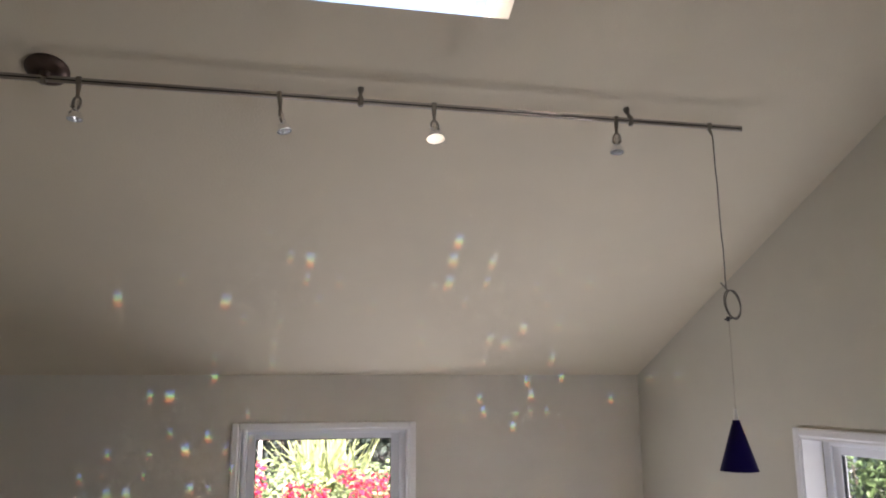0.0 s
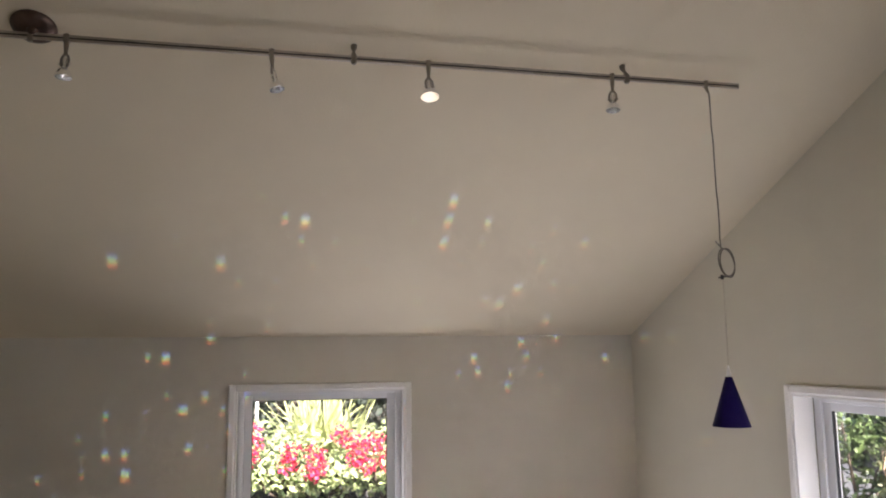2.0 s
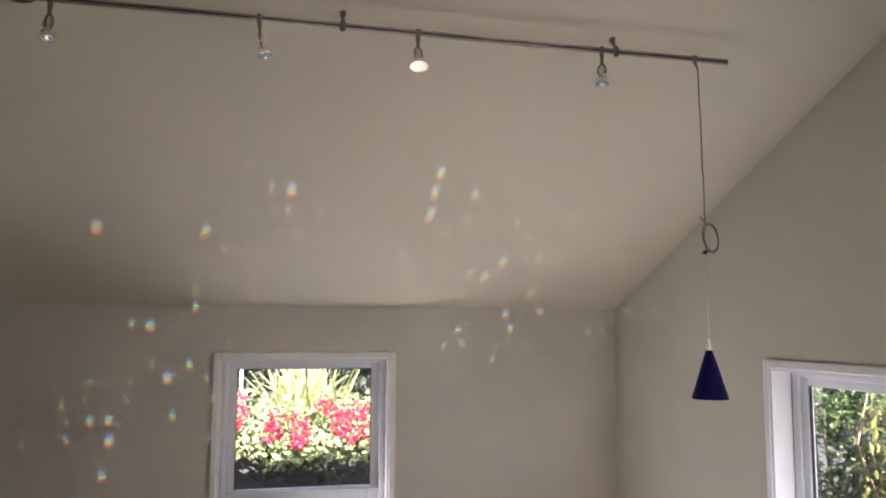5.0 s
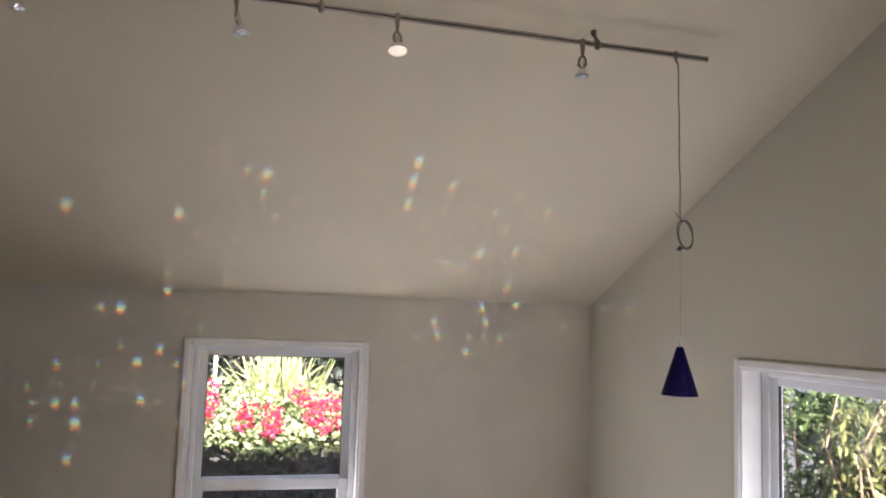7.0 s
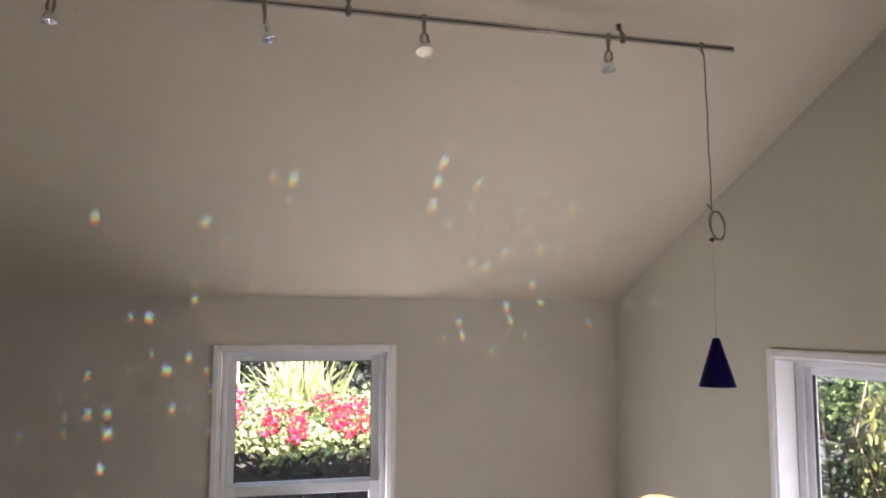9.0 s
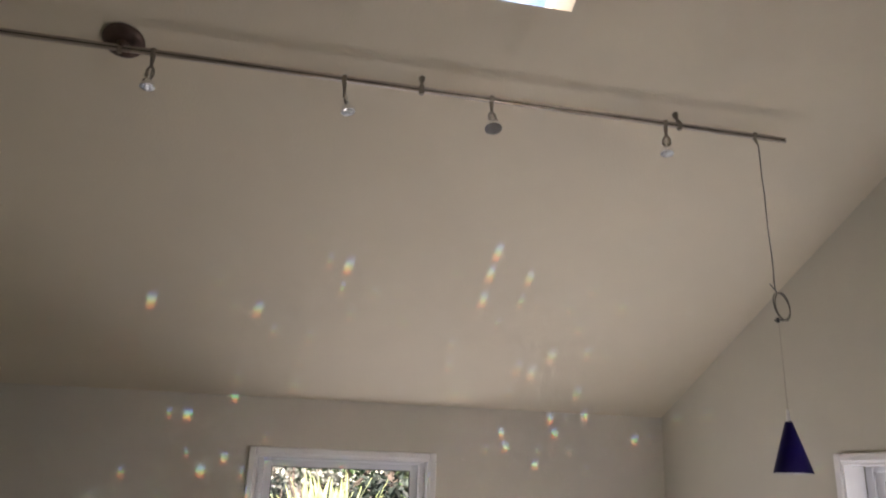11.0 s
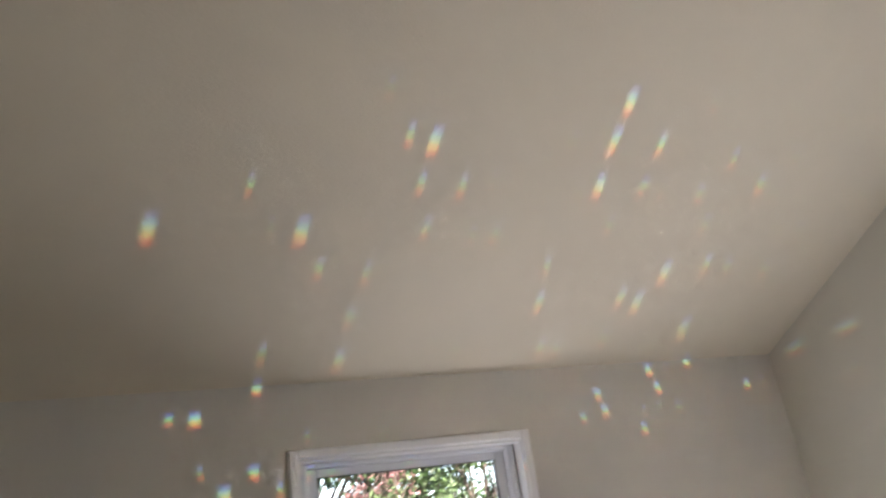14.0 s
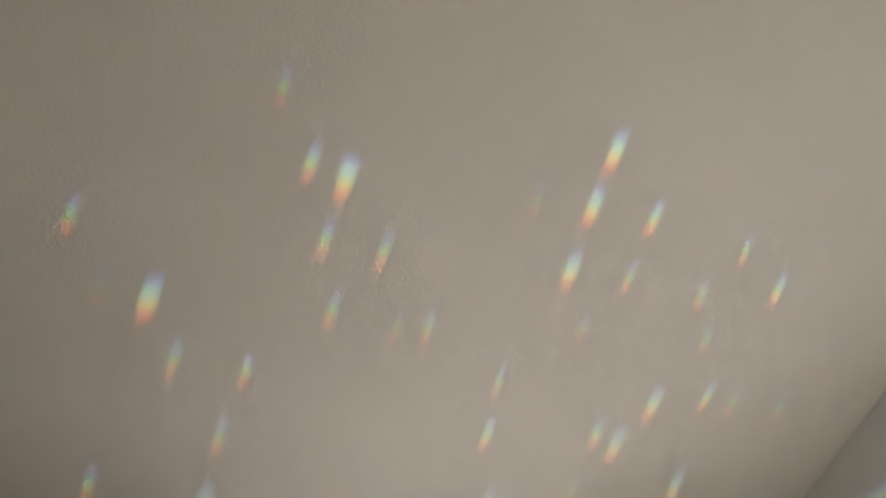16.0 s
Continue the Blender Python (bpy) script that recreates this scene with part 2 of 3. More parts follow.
def part(name, bm, mat, parent=None, label="", smooth=False, m=None):
    ob = new(name, mesh(name, bm, mat, smooth))
    if parent is not None:
        ob.parent = parent
    if m is not None:
        ob.matrix_local = m
    if label:
        ob["label"] = label
    return ob


def thing(name, m, label, category, group="", kind=""):
    ob = new(name)
    ob.empty_display_size = 0.1
    ob.matrix_world = m
    return tagged(ob, label, category, group, kind)


def structure(name, bm, mat, label=""):
    return tagged(part(name, bm, mat), label, "", "", "structure")


# ---- the room ----
TH = 0.15
W1 = (-0.096, 0.757, 0.80, 2.046)          # north window's opening: x, x, sill, head
W2 = (0.30, 2.770, 0.75, 2.060)            # east window's opening: y, y, sill, head
D1 = (2.965, 3.735, 2.020)                 # west door's opening: y, y, head
SK = (-0.06, 0.675, 1.30, 1.985)           # skylight: x, x, y, y
YS = -3.0
SS = (0.86, 1.27, -1.50, -0.84)            # unseen skylight added in the south slope: x, x, y, y

bm = bmesh.new()
bar(bm, (XW - TH, YN, 0), (W1[0], YN + TH, ZE + 0.02))
bar(bm, (W1[1], YN, 0), (XE + TH, YN + TH, ZE + 0.02))
bar(bm, (W1[0], YN, 0), (W1[1], YN + TH, W1[2]))
bar(bm, (W1[0], YN, W1[3]), (W1[1], YN + TH, ZE + 0.02))
structure("wall_north", bm, WALL, "cream painted plaster wall with one window")


def gable(bm, y0, y1, x0, x1, low, head=None):
    """A stretch of gable wall from low (or from a head) up to the ceiling."""
    ys = [y0] + ([RIDGE] if y0 < RIDGE < y1 else []) + [y1]
    top = [(y, zc(y) + 0.02) for y in ys]
    base = low if head is None else head
    prism(bm, [(y0, base), (y1, base)] + top[::-1], x0, x1, 0)


bm = bmesh.new()
gable(bm, YS, W2[0], XE, XE + TH, 0)
gable(bm, W2[1], YN, XE, XE + TH, 0)
gable(bm, W2[0], W2[1], XE, XE + TH, 0, W2[3])
bar(bm, (XE, W2[0], 0), (XE + TH, W2[1], W2[2]))
structure("wall_east", bm, EASTPAINT, "cream painted plaster gable wall with one window")

bm = bmesh.new()
gable(bm, YS, D1[0], XW - TH, XW, 0)
gable(bm, D1[1], YN, XW - TH, XW, 0)
gable(bm, D1[0], D1[1], XW - TH, XW, 0, D1[2])
structure("wall_west", bm, SAGE, "cream painted plaster gable wall with a doorway")

bm = bmesh.new()
bar(bm, (XW - TH, YS - TH, 0), (XE + TH, YS, zc(YS) + 0.02))
structure("wall_south", bm, WALL, "cream painted plaster wall")

bm = bmesh.new()
bar(bm, (XW - TH, YS - TH, -0.2), (XE + TH, YN + TH, 0.0))
structure("floor", bm, FLOOR, "dark oiled walnut floor")


def slab(bm, x0, x1, y0, y1):
    prism(bm, [(y0, zc(y0)), (y1, zc(y1)), (y1, zc(y1) + 0.16), (y0, zc(y0) + 0.16)], x0, x1, 0)


bm = bmesh.new()
EX0, EX1, EY = XW - 0.45, XE + 0.45, YN + 0.42
slab(bm, EX0, SK[0], RIDGE, EY)
slab(bm, SK[1], EX1, RIDGE, EY)
slab(bm, SK[0], SK[1], RIDGE, SK[2])
# the well of the skylight flares outwards on its lower side
prism(bm, [(SK[3], zc(SK[3])), (EY, zc(EY)), (EY, zc(EY) + 0.16), (SK[3] + 0.27, zc(SK[3] + 0.27) + 0.16)], SK[0], SK[1], 0)
slab(bm, EX0, SS[0], YS - 0.4, RIDGE)
slab(bm, SS[1], EX1, YS - 0.4, RIDGE)
slab(bm, SS[0], SS[1], YS - 0.4, SS[2])
slab(bm, SS[0], SS[1], SS[3], RIDGE)
structure("ceiling", bm, CEIL, "cream painted sloping ceiling with a skylight")

# skylight: a white curb on the roof, and its pane
def skylight(name, x0, x1, y0, y1):
    root = thing(name, Matrix(), "white framed skylight in the sloping ceiling", "", kind="structure")
    for a, b, c, d in ((x0 - 0.04, x0, y0, y1), (x1, x1 + 0.04, y0, y1), (x0 - 0.04, x1 + 0.04, y0 - 0.04, y0), (x0 - 0.04, x1 + 0.04, y1, y1 + 0.04)):
        bm = bmesh.new()
        prism(bm, [(c, zc(c) + 0.165), (d, zc(d) + 0.165), (d, zc(d) + 0.25), (c, zc(c) + 0.25)], a, b, 0)
        part("curb", bm, TRIM, root)
    bm = bmesh.new()
    prism(bm, [(y0, zc(y0) + 0.255), (y1, zc(y1) + 0.255), (y1, zc(y1) + 0.261), (y0, zc(y0) + 0.261)], x0 - 0.03, x1 + 0.03, 0)
    part("pane", bm, GLASS, root).visible_shadow = False


skylight("window_3", SK[0], SK[1], SK[2], SK[3] + 0.45)
# unseen opening, added to let a shaft of sun onto the screen's top
skylight("added_skylight", *SS)

# ---- windows: a window is built in its own plane, x along, z up, y into the wall ----


def casing(root, x0, x1, z0, z1, wide, sill=True):
    """Picture-frame trim with a stepped face round an opening."""
    for a, b, c, d in ((x0 - wide, x0, z0, z1 + wide), (x1, x1 + wide, z0, z1 + wide), (x0, x1, z1, z1 + wide)):
        bm = bmesh.new()
        bar(bm, (a, -0.020, c), (b, -0.001, d), 0.007)
        part("casing", bm, TRIM, root)
    if sill:
        bm = bmesh.new()
        bar(bm, (x0 - wide - 0.02, -0.05, z0 - 0.03), (x1 + wide + 0.02, 0.02, z0 - 0.002), 0.006)
        part("window_sill", bm, TRIM, root)


def frame_of(root, name, x0, x1, z0, z1, y0, y1, wide, mat=VINYL, bevel=0.004, top=None):
    """Four bars round an opening, end to end; top: the head's own height."""
    top = top or wide
    for a, b, c, d in ((x0, x0 + wide, z0, z1), (x1 - wide, x1, z0, z1), (x0 + wide, x1 - wide, z1 - top, z1), (x0 + wide, x1 - wide, z0, z0 + wide)):
        bm = bmesh.new()
        bar(bm, (a, y0, c), (b, y1, d), bevel)
        part(name, bm, mat, root)


def pane(root, x0, x1, z0, z1, y):
    bm = bmesh.new()
    bar(bm, (x0, y, z0), (x1, y + 0.005, z1))
    ob = part("pane", bm, GLASS, root)
    ob.visible_shadow = False
    return ob


win = thing("window_1", pose(0, YN, 0), "white vinyl sash window with painted white casing", "", kind="structure")
x0, x1, z0, z1 = W1
casing(win, x0 + 0.002, x1 - 0.002, z0, z1 - 0.002, 0.033)
frame_of(win, "jamb_lining", x0, x1, z0, z1, -0.012, 0.05, 0.012, TRIM, 0.002)
frame_of(win, "window_frame", x0 + 0.012, x1 - 0.012, z0 + 0.012, z1 - 0.012, 0.051, 0.14, 0.030, top=0.016)
# upper sash stands outside, lower sash inside
MEET = 1.345
frame_of(win, "sash", x0 + 0.042, x1 - 0.042, MEET - 0.002, z1 - 0.028, 0.092, 0.128, 0.040, top=0.028)
frame_of(win, "sash", x0 + 0.043, x1 - 0.043, z0 + 0.043, MEET + 0.033, 0.053, 0.088, 0.052)
for a, b, c, d in ((x0 + 0.082, x0 + 0.086, MEET + 0.038, z1 - 0.056), (x1 - 0.086, x1 - 0.082, MEET + 0.038, z1 - 0.056), (x0 + 0.086, x1 - 0.086, z1 - 0.060, z1 - 0.056)):
    bm = bmesh.new()
    bar(bm, (a, 0.096, c), (b, 0.104, d))
    part("gasket", bm, GASKET, win)
for x in (x0 + 0.020, x1 - 0.034):
    bm = bmesh.new()
    bar(bm, (x, 0.044, MEET + 0.036), (x + 0.014, 0.0505, z1 - 0.031), 0.002)
    part("track_strip", bm, VINYL, win)
pane(win, x0 + 0.080, x1 - 0.080, MEET + 0.030, z1 - 0.054, 0.108)
pane(win, x0 + 0.090, x1 - 0.090, z0 + 0.090, MEET - 0.015, 0.069)
bm = bmesh.new()
bar(bm, (0.305, 0.040, MEET + 0.034), (0.365, 0.060, MEET + 0.045), 0.004)
part("sash_lock", bm, VINYL, win)

# the east window: x along the wall is world -y
win = thing("window_2", pose(XE, 0, 0, 0, 0, -90), "white vinyl slider window with painted white casing", "", kind="structure")
x0, x1, z0, z1 = -W2[1], -W2[0], W2[2], W2[3]
casing(win, x0 + 0.002, x1 - 0.002, z0, z1 - 0.002, 0.033)
frame_of(win, "jamb_lining", x0, x1, z0, z1, -0.012, 0.075, 0.012, TRIM, 0.002)
frame_of(win, "window_frame", x0 + 0.012, x1 - 0.012, z0 + 0.012, z1 - 0.012, 0.076, 0.145, 0.040, top=0.022)
xm = (x0 + x1) / 2
frame_of(win, "sash", x0 + 0.052, xm + 0.02, z0 + 0.052, z1 - 0.034, 0.084, 0.112, 0.042, top=0.030)
frame_of(win, "sash", xm - 0.02, x1 - 0.052, z0 + 0.052, z1 - 0.034, 0.115, 0.142, 0.042, top=0.030)
bm = bmesh.new()
bar(bm, (x0 + 0.094, 0.088, z0 + 0.10), (x0 + 0.100, 0.100, z1 - 0.064))
part("gasket", bm, GASKET, win)
pane(win, x0 + 0.092, xm - 0.020, z0 + 0.092, z1 - 0.062, 0.096)
pane(win, xm + 0.020, x1 - 0.092, z0 + 0.092, z1 - 0.062, 0.127)

# ---- west doorway, its bifold door and the dark closet behind ----
door = thing("door_1", pose(XW, 0, 0, 0, 0, 90), "doorway with white painted casing, open to a dark closet", "", kind="structure")
casing(door, D1[0] + 0.004, D1[1] - 0.004, 0, D1[2] - 0.004, 0.050, sill=False)
for a, b, c, d in ((D1[0], D1[0] + 0.014, 0, D1[2]), (D1[1] - 0.014, D1[1], 0, D1[2]), (D1[0] + 0.014, D1[1] - 0.014, D1[2] - 0.014, D1[2])):
    bm = bmesh.new()
    bar(bm, (a, -0.010, c), (b, TH, d), 0.002)
    part("jamb", bm, TRIM, door)
bm = bmesh.new()
bar(bm, (D1[0] + 0.02, 0.06, D1[2] - 0.035), (D1[1] - 0.02, 0.085, D1[2] - 0.015), 0.002)
part("door_track", bm, NICKEL, door)

leaf = thing("bifold_door", pose(XW - 0.002, D1[0] + 0.016, 0.012, 0, 0, 90), "white painted panelled bifold door, folded half open in the doorway", "door")
LW, LH = 0.130, 1.986
for a in (0.0, LW - 0.03):
    bm = bmesh.new()
    part("stile", bar(bm, (a, 0, 0), (a + 0.03, 0.028, LH), 0.003), LOUVER, leaf)
for a in (0.0, 0.95, LH - 0.07):
    bm = bmesh.new()
    part("rail", bar(bm, (0.03, 0.002, a), (LW - 0.03, 0.026, a + 0.07), 0.002), LOUVER, leaf)
for lo, hi in ((0.07, 0.95), (1.02, LH - 0.07)):
    part("panel", bar(bmesh.new(), (0.03, 0.007, lo), (LW - 0.03, 0.021, hi), 0.001), LOUVER, leaf)

# closet box, its darkness painted on rather than left to the light
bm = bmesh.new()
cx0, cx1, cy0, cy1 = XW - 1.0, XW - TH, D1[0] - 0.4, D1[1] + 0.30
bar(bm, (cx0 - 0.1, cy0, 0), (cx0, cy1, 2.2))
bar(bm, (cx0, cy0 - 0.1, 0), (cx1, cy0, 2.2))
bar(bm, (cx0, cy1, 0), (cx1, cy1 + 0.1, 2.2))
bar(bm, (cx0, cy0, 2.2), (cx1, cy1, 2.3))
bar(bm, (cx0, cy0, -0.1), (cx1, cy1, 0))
structure("wall_closet", bm, CLOSET, "closet walls, coloured dark for the unlit inside")

# a metal pole leaning in the corner
bm = bmesh.new()
tube(bm, [(-1.30, 4.04, 0.0), (-1.345, 4.075, 1.2), (-1.366, 4.09, 1.94)], 0.0098, 12)
pole = thing("pole", Matrix(), "thin grey metal pole with a dark grip leaning in the corner", "pole")
part("shaft", bm, POLE, pole, smooth=True)
bm = bmesh.new()
tube(bm, [(-1.366, 4.09, 1.935), (-1.3675, 4.091, 1.98)], 0.0112, 12)
part("collar", bm, CHROME, pole, "bright metal collar", True)
bm = bmesh.new()
tube(bm, [(-1.3675, 4.091, 1.975), (-1.370, 4.093, 2.04), (-1.3705, 4.0935, 2.052)], [0.0105, 0.0115, 0.007], 12)
part("grip", bm, DARKWOOD, pole, smooth=True)

# ---- monorail light ----
RY, RZ = 2.260, 3.064
UP = Vector((0, PITCH, 1)).normalized()
TILT = math.degrees(math.atan(PITCH))
track = thing("monorail_light", pose(0, RY, RZ), "satin nickel monorail track fixed to the sloping ceiling", "track light")
bm = bmesh.new()
bar(bm, (-0.904, -0.0045, -0.0088), (1.536, 0.0045, -0.0020), 0.0014)
bar(bm, (-0.904, -0.0045, 0.0020), (1.536, 0.0045, 0.0088), 0.0014)
part("rail", bm, STEEL, track)
bm = bmesh.new()
bar(bm, (-0.9035, -0.0030, -0.0026), (1.5355, 0.0030, 0.0026))
part("insulator", bm, GASKET, track)
for x in (-0.907, 1.536):
    bm = bmesh.new()
    bar(bm, (x, -0.0044, -0.0087), (x + 0.003, 0.0044, 0.0087), 0.001)
    part("end_cap", bm, NICKEL, track)


def on_ceiling(x, y, lift=0.0):
    """A frame on the ceiling at x, y whose z points away from it, into the room, in the track's space."""
    return pose(x, y - RY, zc(y) - RZ - lift, 180 - TILT)


def standoff(x, lean):
    gap = zc(RY) - RZ
    bm = bmesh.new()
    tube(bm, [(x, 0, -0.016), (x, 0, -0.010), (x, 0, 0.010), (x + lean * 0.5, 0, 0.021), (x + lean * 0.9, 0, gap - 0.008), (x + lean, 0, gap + 0.004)],
         [0.0060, 0.0095, 0.0090, 0.0042, 0.0085, 0.0100], 16)
    part("standoff", bm, NICKEL, track, "turned nickel standoff", True)


standoff(0.306, 0.0)
standoff(1.152, -0.014)
can = part("canopy", lathe(bmesh.new(), [(0.0565, 0), (0.0575, 0.004), (0.0545, 0.010), (0.045, 0.0155), (0.030, 0.020), (0.0, 0.022)], steps=40), BRONZE, track,
           "round aged bronze canopy", True, on_ceiling(-0.541, RY + 0.012))
part("hub", lathe(bmesh.new(), [(0.016, 0.018), (0.0165, 0.024), (0.012, 0.030), (0.006, 0.034), (0, 0.034)], steps=20), BRONZE, can, smooth=True)
bm = bmesh.new()
tube(bm, [(-0.545, 0.01, 0.035), (-0.545, 0.004, 0.012), (-0.545, 0, -0.004), (-0.545, 0, -0.016)], [0.007, 0.006, 0.009, 0.006], 12)
part("connector", bm, NICKEL, track, smooth=True)


def spot_head(x, tilt, turn, lens, group="spot heads on the monorail"):
    """A clip over the rail, a slim teardrop stem, a socket and a faceted reflector bulb; tilt and turn aim the bulb."""
    root = thing("spot_head", pose(x, RY, RZ, 0, 0, turn), "nickel spot head with a faceted reflector bulb on the rail", "spotlight", group)
    bm = bmesh.new()
    bar(bm, (-0.0075, -0.0075, -0.012), (0.0075, 0.0075, 0.012), 0.003)
    part("clip", bm, NICKEL, root)
    bm = bmesh.new()
    prof = [(0.0050, 0), (0.0072, -0.004), (0.0066, -0.014), (0.0048, -0.028), (0.0052, -0.041)]
    m = pose(0, 0, -0.008, tilt * 0.35)
    part("stem", lathe(bm, prof[::-1], m, 16), NICKEL, root, smooth=True)
    end = m @ Vector((0, 0, -0.038))
    aim = Matrix.Translation(end) @ pose(0, 0, 0, tilt)
    # an open oval fork holds the socket
    oval = [(0.0108 * math.sin(a), 0, -0.019 + 0.0195 * math.cos(a)) for a in [2 * math.pi * i / 24 for i in range(25)]]
    fork = part("fork", tube(bmesh.new(), oval, 0.0034, 8), NICKEL, root, "open oval nickel fork", True, aim)
    part("socket", lathe(bmesh.new(), [(0.0, -0.009), (0.0048, -0.010), (0.0056, -0.014), (0.0056, -0.030), (0.0075, -0.034), (0.0, -0.034)][::-1], steps=16), CHROME, fork, "bright socket pin", True)
    for side in (-1, 1):
        part("screw", lathe(bmesh.new(), [(0.0, -0.003), (0.0036, -0.002), (0.0036, 0.002), (0.0, 0.003)], pose(side * 0.0140, 0, -0.026, 0, 90), 10), CHROME, fork, smooth=True)
    k = 1.06 if lens is LENS else 0.84
    profile = [(0.0070, -0.031), (0.0085, -0.038), (0.014, -0.042), (0.0195, -0.048), (0.0235, -0.056), (0.0250, -0.062), (0.0250, -0.065),
               (0.0238, -0.0650), (0.0222, -0.056), (0.0182, -0.0490), (0.0125, -0.0435), (0.006, -0.041), (0.0, -0.041)]
    bulb = part("bulb", lathe(bmesh.new(), [(q * k, h) for q, h in profile], steps=36, flute=12, deep=0.035), MIRROR, root, "faceted reflector bulb", False, aim)
    part("lens", lathe(bmesh.new(), [(0.0, -0.0640), (0.0236 * k, -0.0640), (0.0236 * k, -0.0625), (0.0, -0.0625)], steps=28), lens, bulb, smooth=False).visible_shadow = False
    part("capsule", lathe(bmesh.new(), [(0.0, -0.057), (0.004, -0.054), (0.0045, -0.045), (0.0045, -0.0415), (0, -0.0415)], steps=12), CHROME, bulb, smooth=True)
    return root


HEADS = ((-0.456, 4, -15), (0.076, 14, 62), (0.524, 17, 0), (1.103, 10, -30))
for x, tilt, turn in HEADS:
    spot_head(x, -tilt, turn, LENS if x == 0.524 else GLASS)

# ---- pendant lamp ----
PX, PY = 1.433, 2.245
pend = thing("pendant_lamp", pose(PX, PY, RZ), "cobalt blue glass cone pendant lamp on a looped grey cord", "pendant lamp")
bm = bmesh.new()
bar(bm, (-0.018, 0.006, -0.010), (-0.004, 0.024, 0.011), 0.003)
part("clip", bm, NICKEL, pend)
bm = bmesh.new()
tube(bm, [(-0.011, 0.015, -0.008), (-0.009, 0.012, -0.020), (-0.006, 0.006, -0.036)], [0.006, 0.005, 0.0025], 10)
part("strain_relief", bm, NICKEL, pend, smooth=True)
rng = random.Random(5)
bm = bmesh.new()
pts = []
for i in range(15):
    k = i / 14
    pts.append((-0.006 + 0.006 * k + rng.uniform(-1, 1) * 0.0010, 0.006 * (1 - k) + rng.uniform(-1, 1) * 0.0008, -0.034 - 0.494 * k))
tube(bm, pts, 0.0021, 6)
part("cord", bm, CORD, pend, smooth=True)
bm = bmesh.new()
for dx, s, dz in ((0.0, 1.0, 0.0), (0.003, 0.94, 0.002)):
    tube(bm, [(0.016 + dx + 0.026 * s * math.cos(a), 0.012 * math.sin(a) * (1 - 2 * dx * 100), -0.574 + dz + 0.046 * s * math.sin(a)) for a in [2 * math.pi * i / 28 for i in range(29)]], 0.0021, 6)
part("cord_loop", bm, CORD, pend, "loop of spare cord", True)
bm = bmesh.new()
tube(bm, [(0.004, 0, -0.530), (-0.008, -0.004, -0.521), (-0.022, -0.006, -0.508)], 0.0022, 6)
part("cord_tail", bm, CORD, pend, smooth=True)
bm = bmesh.new()
tube(bm, [(-0.016, -0.004, -0.621), (-0.004, -0.002, -0.617), (0.020, 0.002, -0.616)], 0.0025, 6)
tube(bm, [(-0.002, 0, -0.625), (-0.002, 0, -0.611)], 0.005, 8)
part("cord_tie", bm, GASKET, pend, "dark cord tie", True)
bm = bmesh.new()
tube(bm, [(0.0, 0, -0.618), (0.001, 0, -0.70), (0.001, 0, -0.895)], 0.0013, 6)
part("lower_cord", bm, material("clear_cord", (0.47, 0.43, 0.36), 0.3, 0.2, vary=0.1), pend, smooth=True)
part("cap", lathe(bmesh.new(), [(0.0, -0.885), (0.0035, -0.885), (0.0042, -0.895), (0.0068, -0.918), (0.0078, -0.924), (0.0, -0.924)], steps=20), ALU, pend, "bright metal cap", True)
part("shade", lathe(bmesh.new(), [(0.0085, -0.918), (0.0105, -0.920), (0.0545, -1.062), (0.0550, -1.064), (0.0525, -1.064), (0.0090, -0.922)], steps=48), BLUE, pend, "cobalt blue glass cone shade", True)

part("liner", lathe(bmesh.new(), [(0.0525, -1.0635), (0.0505, -1.0635), (0.0085, -0.926), (0.0, -0.926)], steps=48), OPAL, pend, "white opal inner liner", True)

# ---- folding screen ----
screen = thing("folding_screen", pose(0, 0, 0), "honey pine shoji screen with white rice paper, half folded", "folding screen")
PW, PH, PT = 0.465, 1.78, 0.022
JOINTS = [(-0.142, 1.488), (0.188, 1.808), (0.622, 1.646), (1.016, 1.890), (1.262, 1.495), (1.622, 1.792), (1.967, 1.480)]
STILE, TOPR = 0.029, 0.034
muntin_v = mesh("muntin", bar(bmesh.new(), (-0.0024, -0.003, 0), (0.0024, 0.006, 1)), MUNTIN)
COLS, ROWS = 6, 14
CLEAR_W, CLEAR_H = PW - 2 * STILE - 0.006, PH - 0.06 - 2 * TOPR
muntin_h = mesh("muntin", bar(bmesh.new(), (0, -0.0025, -0.0027), (CLEAR_W, 0.0055, 0.0027)), MUNTIN)
